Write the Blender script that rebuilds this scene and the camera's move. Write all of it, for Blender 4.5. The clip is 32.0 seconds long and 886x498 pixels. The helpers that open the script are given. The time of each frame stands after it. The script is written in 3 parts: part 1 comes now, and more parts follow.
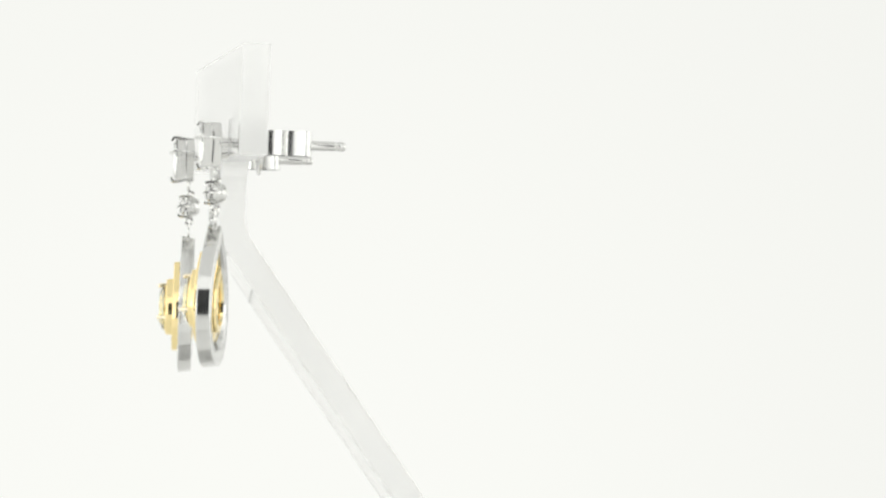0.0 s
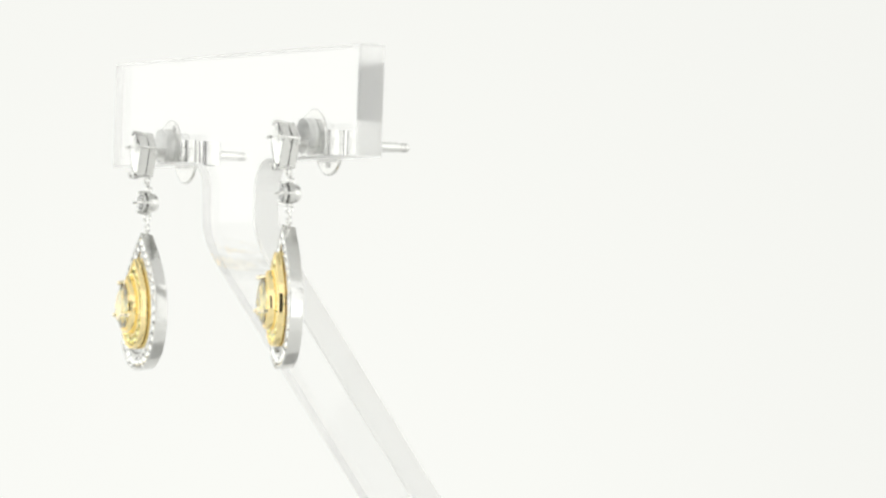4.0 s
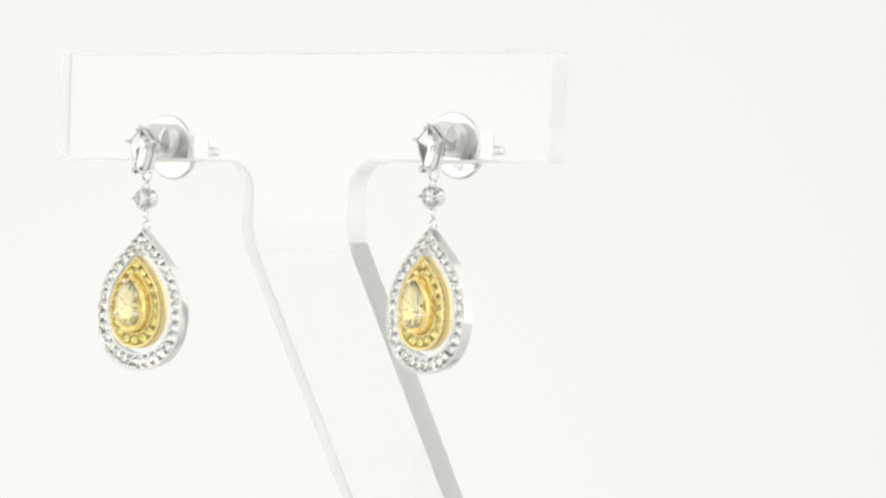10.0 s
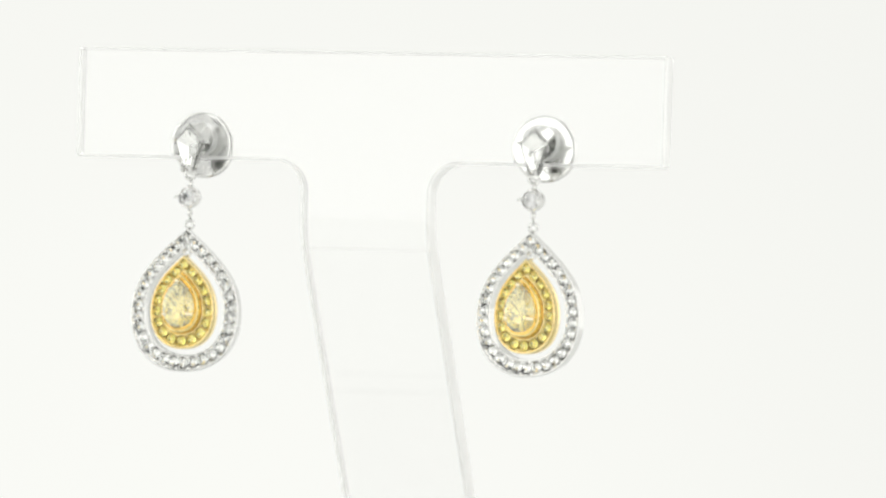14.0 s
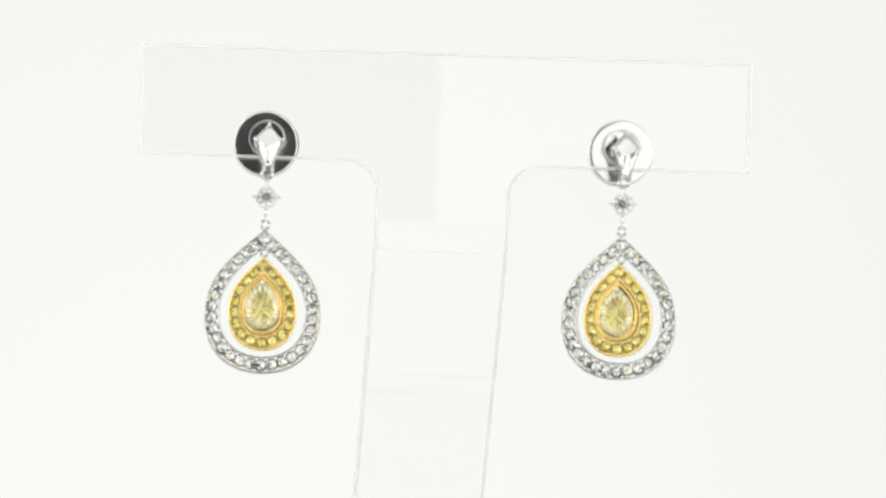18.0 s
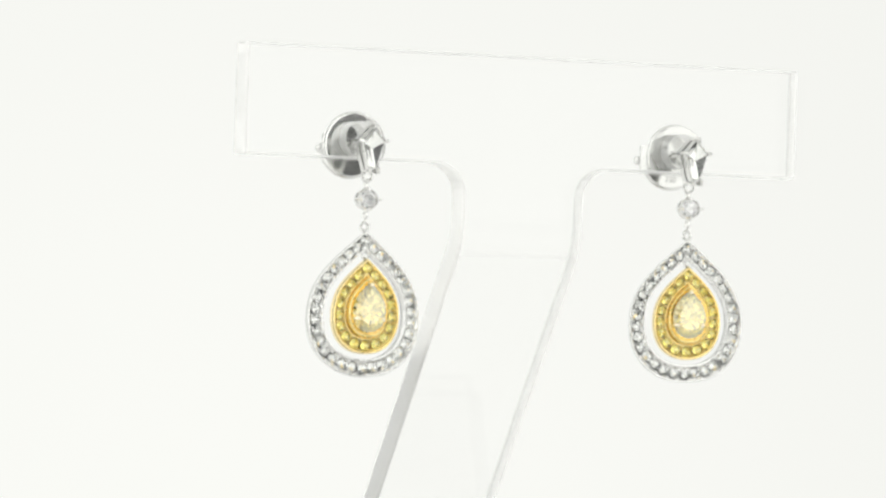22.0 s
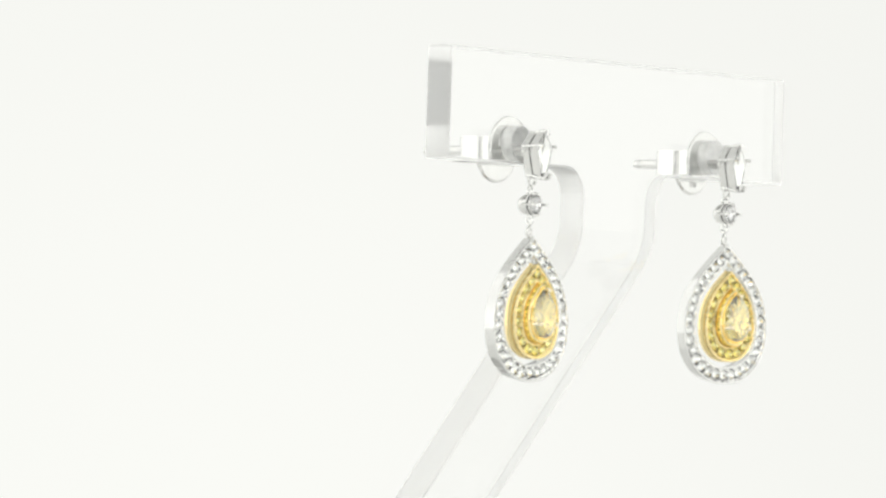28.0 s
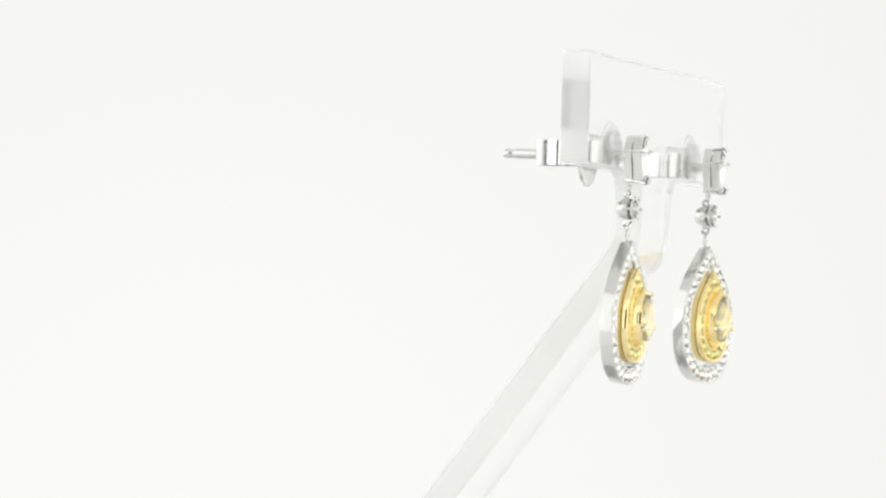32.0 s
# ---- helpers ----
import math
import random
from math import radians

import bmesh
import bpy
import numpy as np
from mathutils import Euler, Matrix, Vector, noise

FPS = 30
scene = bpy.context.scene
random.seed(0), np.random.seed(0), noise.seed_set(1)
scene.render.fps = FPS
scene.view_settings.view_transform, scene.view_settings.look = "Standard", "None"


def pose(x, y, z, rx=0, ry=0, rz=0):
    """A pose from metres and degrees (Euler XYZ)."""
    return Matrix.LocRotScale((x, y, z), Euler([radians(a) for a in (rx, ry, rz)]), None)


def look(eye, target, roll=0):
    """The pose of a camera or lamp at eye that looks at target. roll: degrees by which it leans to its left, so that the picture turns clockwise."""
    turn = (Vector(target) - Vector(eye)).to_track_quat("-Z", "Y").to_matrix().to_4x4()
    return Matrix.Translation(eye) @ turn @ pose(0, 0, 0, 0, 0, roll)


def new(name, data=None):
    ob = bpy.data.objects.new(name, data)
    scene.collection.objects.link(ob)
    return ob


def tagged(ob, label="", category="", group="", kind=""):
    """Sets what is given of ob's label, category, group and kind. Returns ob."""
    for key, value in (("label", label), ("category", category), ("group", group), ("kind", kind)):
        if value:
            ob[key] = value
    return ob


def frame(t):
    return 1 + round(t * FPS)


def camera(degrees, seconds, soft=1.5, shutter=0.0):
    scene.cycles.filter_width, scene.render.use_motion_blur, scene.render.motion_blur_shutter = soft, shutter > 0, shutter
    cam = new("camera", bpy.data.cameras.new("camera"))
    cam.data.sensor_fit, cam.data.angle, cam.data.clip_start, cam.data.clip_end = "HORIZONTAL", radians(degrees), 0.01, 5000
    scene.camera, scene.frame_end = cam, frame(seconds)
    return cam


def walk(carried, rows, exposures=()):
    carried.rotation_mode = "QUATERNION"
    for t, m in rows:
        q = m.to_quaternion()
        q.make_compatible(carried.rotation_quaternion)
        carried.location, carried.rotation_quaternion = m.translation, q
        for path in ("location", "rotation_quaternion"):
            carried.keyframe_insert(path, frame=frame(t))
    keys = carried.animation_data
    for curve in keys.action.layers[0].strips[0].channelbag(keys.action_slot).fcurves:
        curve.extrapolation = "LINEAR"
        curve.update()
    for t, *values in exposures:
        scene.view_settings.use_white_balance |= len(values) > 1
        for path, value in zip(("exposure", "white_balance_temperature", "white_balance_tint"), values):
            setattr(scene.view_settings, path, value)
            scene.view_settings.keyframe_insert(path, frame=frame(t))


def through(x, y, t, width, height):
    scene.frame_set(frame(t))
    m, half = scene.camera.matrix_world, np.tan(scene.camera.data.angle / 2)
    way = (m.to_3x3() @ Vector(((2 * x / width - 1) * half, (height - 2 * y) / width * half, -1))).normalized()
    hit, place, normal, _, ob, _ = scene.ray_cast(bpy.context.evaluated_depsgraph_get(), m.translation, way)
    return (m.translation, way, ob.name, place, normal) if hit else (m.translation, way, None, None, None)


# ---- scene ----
MM = 0.001
ZC = 60.0          # height of the lens over the studio floor, mm


def P(x=0, y=0, z=0, rx=0, ry=0, rz=0):
    """A pose from millimetres and degrees."""
    return pose(x * MM, y * MM, z * MM, rx, ry, rz)


# ---------------------------------------------------------------- camera
EYE = (0.000376, -0.5785, ZC * MM)
AIM = (0.000376, 0.0, ZC * MM + 0.5785 * math.tan(radians(1.259)))
cam = camera(7.753, 32.0, 2.5)
STILL = look(EYE, AIM, 1.778)
walk(cam, [(0, STILL), (32, STILL)])


def turn(t):
    """Turn of the turntable in degrees; at 0 the stand faces the lens."""
    return -5.161 + 4.9575 * (t - 16) + 0.00356 * (t - 16) ** 2


# ---------------------------------------------------------------- world
world = bpy.data.worlds.new("studio")
world.use_nodes = True
world.node_tree.nodes["Background"].inputs[0].default_value = (0.5, 0.5, 0.5, 1)
world.node_tree.nodes["Background"].inputs[1].default_value = 0.05
scene.world = world


# ---------------------------------------------------------------- materials
def material(name):
    m = bpy.data.materials.new(name)
    m.use_nodes = True
    return m, m.node_tree.nodes, m.node_tree.links, m.node_tree.nodes["Principled BSDF"]


def metal(name, dark, light, rough, scale=900.0, bump=0.04, metallic=1.0):
    """Polished jewellery metal with faint polishing haze and scratches."""
    m, n, l, b = material(name)
    b.inputs["Metallic"].default_value = metallic
    co = n.new("ShaderNodeTexCoord")
    big = n.new("ShaderNodeTexNoise")
    big.inputs["Scale"].default_value, big.inputs["Detail"].default_value = scale, 3
    ramp = n.new("ShaderNodeMix")
    ramp.data_type = "RGBA"
    ramp.inputs[6].default_value, ramp.inputs[7].default_value = (*dark, 1), (*light, 1)
    rr = n.new("ShaderNodeMapRange")
    rr.inputs[3].default_value, rr.inputs[4].default_value = rough * 0.6, rough * 1.5
    fine = n.new("ShaderNodeTexNoise")
    fine.inputs["Scale"].default_value, fine.inputs["Detail"].default_value = scale * 5, 2
    bp = n.new("ShaderNodeBump")
    bp.inputs["Strength"].default_value, bp.inputs["Distance"].default_value = bump, 0.00005
    l.new(co.outputs["Object"], big.inputs["Vector"])
    l.new(co.outputs["Object"], fine.inputs["Vector"])
    l.new(big.outputs[0], ramp.inputs[0])
    l.new(big.outputs[0], rr.inputs[0])
    l.new(ramp.outputs[2], b.inputs["Base Color"])
    l.new(rr.outputs[0], b.inputs["Roughness"])
    l.new(fine.outputs[0], bp.inputs["Height"])
    l.new(bp.outputs[0], b.inputs["Normal"])
    return m


def pavilion(name, dark, light, through, rough=0.03):
    """Lower facets, which throw the light back by total reflection; through: share that they let pass;
    rough: how far the many small facets of a melee stone spread it."""
    m = metal(name, dark, light, rough, 900.0, 0.0, 1.0 - through)
    m.node_tree.nodes["Principled BSDF"].inputs["Transmission Weight"].default_value = 1.0
    return m


def gem(name, dark, light, ior, sheen=0.0):
    """Clear cut stone, each a little different in tint."""
    m, n, l, b = material(name)
    b.inputs["Roughness"].default_value = 0.0
    b.inputs["IOR"].default_value = ior
    b.inputs["Transmission Weight"].default_value = 1.0
    b.inputs["Coat Weight"].default_value = sheen
    b.inputs["Coat Roughness"].default_value = 0.0
    b.inputs["Coat IOR"].default_value = 2.4
    info = n.new("ShaderNodeObjectInfo")
    mix = n.new("ShaderNodeMix")
    mix.data_type = "RGBA"
    mix.inputs[6].default_value, mix.inputs[7].default_value = (*dark, 1), (*light, 1)
    l.new(info.outputs["Random"], mix.inputs[0])
    l.new(mix.outputs[2], b.inputs["Base Color"])
    return m


PAVE_WHITE = metal("pave_white_gold", (0.86, 0.86, 0.845), (0.92, 0.92, 0.905), 0.24, 900.0, 0.2)
PAVE_YELLOW = metal("pave_yellow_gold", (0.96, 0.78, 0.38), (0.98, 0.84, 0.46), 0.32, 900.0, 0.2)
WHITE_GOLD = metal("white_gold", (0.69, 0.69, 0.675), (0.77, 0.77, 0.755), 0.11)
YELLOW_GOLD = metal("yellow_gold", (0.96, 0.77, 0.38), (0.99, 0.84, 0.47), 0.09)
PRONG_GOLD = metal("pale_prong_gold", (0.90, 0.80, 0.58), (0.95, 0.87, 0.68), 0.12)
DIAMOND = gem("diamond", (0.97, 0.975, 0.97), (0.99, 0.99, 0.985), 2.42)
CLEAR_CROWN = gem("diamond_crown", (0.97, 0.975, 0.965), (0.99, 0.99, 0.985), 1.36, 0.15)
CLEAR_PAVILION = pavilion("diamond_pavilion", (0.96, 0.965, 0.955), (0.985, 0.985, 0.975), 0.05, 0.08)
MELEE_PAVILION = pavilion("melee_pavilion", (0.97, 0.975, 0.965), (0.99, 0.99, 0.98), 0.02, 0.05)
PEAR_CROWN = gem("yellow_diamond_crown", (0.99, 0.945, 0.62), (1.0, 0.955, 0.68), 1.55, 1.0)
ACCENT_CROWN = gem("accent_diamond_crown", (0.98, 0.95, 0.60), (1.0, 0.98, 0.76), 1.36, 0.15)
ACCENT_PAVILION = pavilion("accent_diamond_pavilion", (0.97, 0.91, 0.48), (0.99, 0.96, 0.66), 0.05, 0.12)
PEAR_PAVILION = pavilion("yellow_diamond_pavilion", (0.98, 0.87, 0.36), (0.99, 0.905, 0.45), 0.4)


def acrylic(name, tint, rough, wave, clear=1.0, glow_through=0.0, polish=0.0):
    """Cast acrylic that bends light; wave: strength of the faint ripple or rim marks; clear: share that is not matt;
    glow_through: share of the light that a whitened rim scatters on to its other side;
    polish: share of a rim that is polished see-through."""
    m, n, l, b = material(name)
    b.inputs["Base Color"].default_value = (*tint, 1)
    b.inputs["Roughness"].default_value = rough
    b.inputs["IOR"].default_value = 1.49
    b.inputs["Transmission Weight"].default_value = clear
    co, ripple, bp = n.new("ShaderNodeTexCoord"), n.new("ShaderNodeTexNoise"), n.new("ShaderNodeBump")
    ripple.inputs["Scale"].default_value, ripple.inputs["Detail"].default_value = 220, 2
    bp.inputs["Strength"].default_value, bp.inputs["Distance"].default_value = wave, 0.0002
    l.new(co.outputs["Object"], ripple.inputs["Vector"])
    l.new(ripple.outputs[0], bp.inputs["Height"])
    l.new(bp.outputs[0], b.inputs["Normal"])
    b.inputs["Specular Tint"].default_value = (0.5, 0.5, 0.5, 1)
    if glow_through:
        scatter, mix = n.new("ShaderNodeBsdfTranslucent"), n.new("ShaderNodeMixShader")
        scatter.inputs["Color"].default_value = (*tint, 1)
        mix.inputs[0].default_value = glow_through
        l.new(b.outputs[0], mix.inputs[1])
        l.new(scatter.outputs[0], mix.inputs[2])
        clear, rim = n.new("ShaderNodeBsdfTransparent"), n.new("ShaderNodeMixShader")
        rim.inputs[0].default_value = polish
        l.new(mix.outputs[0], rim.inputs[1])
        l.new(clear.outputs[0], rim.inputs[2])
        l.new(rim.outputs[0], n["Material Output"].inputs["Surface"])
    return m


ACRYLIC = acrylic("clear_acrylic", (0.999, 1.0, 0.999), 0.0, 0.01)
# Matt white share stands in for the light that clear rims would carry.
EDGE = acrylic("whitened_acrylic_rim", (0.985, 0.987, 0.98), 0.06, 0.3, 0.18, 0.27, 0.32)


def drilled(name, matt):
    """The polished wall of a hole, which light crosses but for a matt share that scatters it."""
    m, n, l, b = material(name)
    b.inputs["Base Color"].default_value = (0.985, 0.988, 0.98, 1)
    b.inputs["Roughness"].default_value = 0.25
    co, marks, share = n.new("ShaderNodeTexCoord"), n.new("ShaderNodeTexNoise"), n.new("ShaderNodeMapRange")
    marks.inputs["Scale"].default_value = 900
    share.inputs[3].default_value, share.inputs[4].default_value = matt * 0.6, matt * 1.4
    clear, mix = n.new("ShaderNodeBsdfTransparent"), n.new("ShaderNodeMixShader")
    scatter, both = n.new("ShaderNodeBsdfTranslucent"), n.new("ShaderNodeMixShader")
    scatter.inputs["Color"].default_value = (0.985, 0.988, 0.98, 1)
    both.inputs[0].default_value = 0.6
    l.new(b.outputs[0], both.inputs[1])
    l.new(scatter.outputs[0], both.inputs[2])
    l.new(co.outputs["Object"], marks.inputs["Vector"])
    l.new(marks.outputs[0], share.inputs[0])
    l.new(share.outputs[0], mix.inputs[0])
    l.new(clear.outputs[0], mix.inputs[1])
    l.new(both.outputs[0], mix.inputs[2])
    l.new(mix.outputs[0], n["Material Output"].inputs["Surface"])
    return m


# Matt white lightens the holes in place of light a polished wall reflects.
DRILLED = drilled("drilled_acrylic", 0.7)


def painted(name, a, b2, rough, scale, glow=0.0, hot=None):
    """Paint or, with glow, a surface that emits light; hot: (extra, centre, radius) of a brighter spot, on the front
    curtains a lamp behind.
    """
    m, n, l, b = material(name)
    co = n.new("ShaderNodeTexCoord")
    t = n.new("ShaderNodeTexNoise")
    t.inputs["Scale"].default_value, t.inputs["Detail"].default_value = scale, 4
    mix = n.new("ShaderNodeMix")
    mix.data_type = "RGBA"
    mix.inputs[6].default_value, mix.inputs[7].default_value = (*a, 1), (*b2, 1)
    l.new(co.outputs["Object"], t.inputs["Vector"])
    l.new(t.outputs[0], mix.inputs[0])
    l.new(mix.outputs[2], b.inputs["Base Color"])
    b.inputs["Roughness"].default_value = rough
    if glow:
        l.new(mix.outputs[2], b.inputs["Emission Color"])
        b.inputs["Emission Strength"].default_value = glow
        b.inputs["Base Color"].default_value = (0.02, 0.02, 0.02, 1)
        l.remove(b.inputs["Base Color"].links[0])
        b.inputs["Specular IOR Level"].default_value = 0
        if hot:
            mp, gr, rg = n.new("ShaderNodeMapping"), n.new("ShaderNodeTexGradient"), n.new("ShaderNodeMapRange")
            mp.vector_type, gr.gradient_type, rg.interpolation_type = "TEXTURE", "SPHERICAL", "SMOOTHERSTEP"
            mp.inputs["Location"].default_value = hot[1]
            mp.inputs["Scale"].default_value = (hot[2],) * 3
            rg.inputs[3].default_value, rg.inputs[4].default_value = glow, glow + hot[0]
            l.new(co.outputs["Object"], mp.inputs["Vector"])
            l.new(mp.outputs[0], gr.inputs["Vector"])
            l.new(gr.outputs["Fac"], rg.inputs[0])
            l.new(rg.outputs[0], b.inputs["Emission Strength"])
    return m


# Backdrop emits in place of lamplight on it, brighter at the lower left.
BACK_GLOW = painted("glowing_backdrop", (0.890, 0.895, 0.855), (0.935, 0.940, 0.900), 0.9, 1.2, 0.97, (0.06, (-0.05, 0.896, 0.02), 0.24))
# Unseen tent sides, assumed; extra glow added to whiten metal and acrylic rims.
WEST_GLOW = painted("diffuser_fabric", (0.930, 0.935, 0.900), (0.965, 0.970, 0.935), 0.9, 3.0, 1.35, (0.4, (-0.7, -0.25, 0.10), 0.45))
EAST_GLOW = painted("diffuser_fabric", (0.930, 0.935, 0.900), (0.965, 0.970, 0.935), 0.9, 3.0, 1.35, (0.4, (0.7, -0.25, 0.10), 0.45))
# Unseen ceiling added as an even, dim emitter; no lamp above it.
TOP_GLOW = painted("glowing_ceiling", (0.945, 0.950, 0.915), (0.975, 0.980, 0.945), 0.9, 3.0, 0.85)
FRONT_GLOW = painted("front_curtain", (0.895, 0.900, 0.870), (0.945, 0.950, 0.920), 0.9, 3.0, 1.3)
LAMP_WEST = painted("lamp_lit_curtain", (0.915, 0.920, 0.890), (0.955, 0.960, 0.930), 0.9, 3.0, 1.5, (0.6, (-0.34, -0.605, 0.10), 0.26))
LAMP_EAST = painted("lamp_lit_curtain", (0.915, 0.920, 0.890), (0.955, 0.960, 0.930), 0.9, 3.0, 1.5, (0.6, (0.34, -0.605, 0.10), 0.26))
WHITE_TABLE = painted("white_laminate", (0.90, 0.90, 0.89), (0.93, 0.93, 0.92), 0.5, 6.0)
TABLE_TOP = painted("turntable_white", (0.80, 0.80, 0.79), (0.83, 0.83, 0.82), 0.35, 20.0)
DIM = painted("dark_wall", (0.03, 0.03, 0.032), (0.05, 0.05, 0.052), 0.9, 3.0)
BLACK = painted("black_plastic", (0.018, 0.018, 0.020), (0.03, 0.03, 0.032), 0.5, 30.0)


# ---------------------------------------------------------------- mesh helpers
def finish(bm, name, mat, smooth=35, under=None):
    bmesh.ops.scale(bm, vec=(MM, MM, MM), verts=bm.verts)
    me = bpy.data.meshes.new(name)
    bm.normal_update()
    bm.to_mesh(me)
    bm.free()
    me.materials.append(mat)
    if under:
        me.materials.append(under)
    if smooth:
        me.shade_smooth()
        me.set_sharp_from_angle(angle=radians(smooth))
    return me


def part(name, bm, mat, parent=None, label="", m=None, smooth=35):
    """One mesh object, in millimetres, under a thing or a part."""
    ob = new(name, finish(bm, name, mat, smooth))
    if parent:
        ob.parent = parent
    if m:
        ob.matrix_basis = m
    return tagged(ob, label) if label else ob


def piece(name, me, parent, m):
    ob = new(name, me)
    ob.parent = parent
    ob.matrix_basis = m
    return ob


def loops(bm, rings, closed=True, cap0=False, cap1=False, wrap=False):
    """Skins rings of points with quads."""
    vs = [[bm.verts.new(p) for p in r] for r in rings]
    n = len(vs[0])
    for a, b in zip(vs, vs[1:] + ([vs[0]] if wrap else [])):
        for i in range(n if closed else n - 1):
            j = (i + 1) % n
            bm.faces.new((a[i], a[j], b[j], b[i]))
    if cap0:
        bm.faces.new(vs[0][::-1])
    if cap1:
        bm.faces.new(vs[-1])
    bmesh.ops.recalc_face_normals(bm, faces=bm.faces)
    return bm


def tube(path, r, n=8, closed=False, bm=None):
    """A round wire along points."""
    own = bm if bm is not None else bmesh.new()
    pts = [Vector(p) for p in path]
    rings, k = [], len(pts)
    for i, p in enumerate(pts):
        a = pts[(i - 1) % k] if closed or i else pts[i]
        b = pts[(i + 1) % k] if closed or i < k - 1 else pts[i]
        d = (b - a).normalized()
        u = d.cross(Vector((0.31, 0.2, 0.93)))
        if u.length < 0.1:
            u = d.cross(Vector((1, 0, 0)))
        u.normalize()
        v = d.cross(u)
        rings.append([p + r * (math.cos(2 * math.pi * j / n) * u + math.sin(2 * math.pi * j / n) * v) for j in range(n)])
    vs = [[own.verts.new(q) for q in ring] for ring in rings]
    for i in range(k if closed else k - 1):
        a, b = vs[i], vs[(i + 1) % k]
        shift = min(range(n), key=lambda s: sum((a[j].co - b[(j + s) % n].co).length for j in range(n)))
        for j in range(n):
            own.faces.new((a[j], a[(j + 1) % n], b[(j + 1 + shift) % n], b[(j + shift) % n]))
    if not closed:
        own.faces.new(vs[0][::-1])
        own.faces.new(vs[-1])
    bmesh.ops.recalc_face_normals(own, faces=own.faces)
    return own


def ring_wire(R, r, axis="y", n=20, sx=1.0):
    """A closed jump ring; axis: the way its hole points."""
    pts = []
    for i in range(n):
        a = 2 * math.pi * i / n
        c, s = R * sx * math.cos(a), R * math.sin(a)
        pts.append({"y": (c, 0, s), "x": (0, c, s), "z": (c, s, 0)}[axis])
    return tube(pts, r, 8, True)


def lathe(profile, n=32, ring=False):
    """Revolves (radius, along) pairs round the y axis; ring: the profile closes on itself."""
    rings = [[(r * math.cos(2 * math.pi * i / n), y, r * math.sin(2 * math.pi * i / n)) for i in range(n)] for r, y in profile]
    bm = loops(bmesh.new(), rings, cap0=not ring and profile[0][0] > 1e-6, cap1=not ring and profile[-1][0] > 1e-6, wrap=ring)
    bmesh.ops.remove_doubles(bm, verts=bm.verts, dist=1e-5)
    return bm


def block(bm, lo, hi, bevel=0.0):
    r = bmesh.ops.create_cube(bm, size=1)
    for v in r["verts"]:
        v.co = [l + (c + 0.5) * (h - l) for l, h, c in zip(lo, hi, v.co)]
    if bevel:
        bmesh.ops.bevel(bm, geom=[e for e in bm.edges], offset=bevel, segments=2, affect="EDGES", profile=0.5)
    return bm


# ---------------------------------------------------------------- studio
def studio():
    X, Y0, Y1, Z = 700.0, -609.0, 900.0, 900.0

    def panel(name, pts, mat, label, thick, normal):
        bm = bmesh.new()
        a = [Vector(p) for p in pts]
        b = [p + Vector(normal) * thick for p in a]
        loops(bm, [a, b], cap0=True, cap1=True)
        return tagged(part(name, bm, mat, None, label, None, 0), kind="structure")

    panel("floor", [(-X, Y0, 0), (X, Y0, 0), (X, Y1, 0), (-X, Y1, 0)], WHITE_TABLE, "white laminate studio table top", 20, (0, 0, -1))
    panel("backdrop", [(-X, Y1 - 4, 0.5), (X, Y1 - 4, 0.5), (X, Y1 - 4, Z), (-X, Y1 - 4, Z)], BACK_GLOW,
          "plain off-white studio backdrop that emits its own light", 4, (0, 1, 0))
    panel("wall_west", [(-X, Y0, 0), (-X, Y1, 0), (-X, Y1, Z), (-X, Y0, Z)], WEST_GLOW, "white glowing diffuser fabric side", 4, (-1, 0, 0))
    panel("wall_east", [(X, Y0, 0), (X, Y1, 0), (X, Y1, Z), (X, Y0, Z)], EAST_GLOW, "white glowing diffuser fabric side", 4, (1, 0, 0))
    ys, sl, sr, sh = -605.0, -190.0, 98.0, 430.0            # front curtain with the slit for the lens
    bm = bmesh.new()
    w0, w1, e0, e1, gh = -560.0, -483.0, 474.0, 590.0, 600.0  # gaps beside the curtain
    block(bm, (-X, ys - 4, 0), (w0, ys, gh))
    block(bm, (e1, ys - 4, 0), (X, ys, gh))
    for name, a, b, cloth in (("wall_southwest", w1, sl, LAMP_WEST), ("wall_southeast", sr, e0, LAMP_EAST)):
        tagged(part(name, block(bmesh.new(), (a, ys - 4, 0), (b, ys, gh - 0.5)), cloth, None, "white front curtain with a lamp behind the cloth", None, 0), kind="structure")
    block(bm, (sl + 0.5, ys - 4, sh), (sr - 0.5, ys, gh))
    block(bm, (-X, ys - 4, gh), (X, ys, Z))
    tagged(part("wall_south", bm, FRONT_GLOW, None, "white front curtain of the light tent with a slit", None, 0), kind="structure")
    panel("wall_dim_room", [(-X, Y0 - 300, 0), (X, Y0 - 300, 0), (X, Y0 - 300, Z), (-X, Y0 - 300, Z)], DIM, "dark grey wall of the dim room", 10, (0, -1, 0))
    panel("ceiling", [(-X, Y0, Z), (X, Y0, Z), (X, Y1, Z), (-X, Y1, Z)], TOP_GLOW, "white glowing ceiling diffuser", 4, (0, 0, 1))


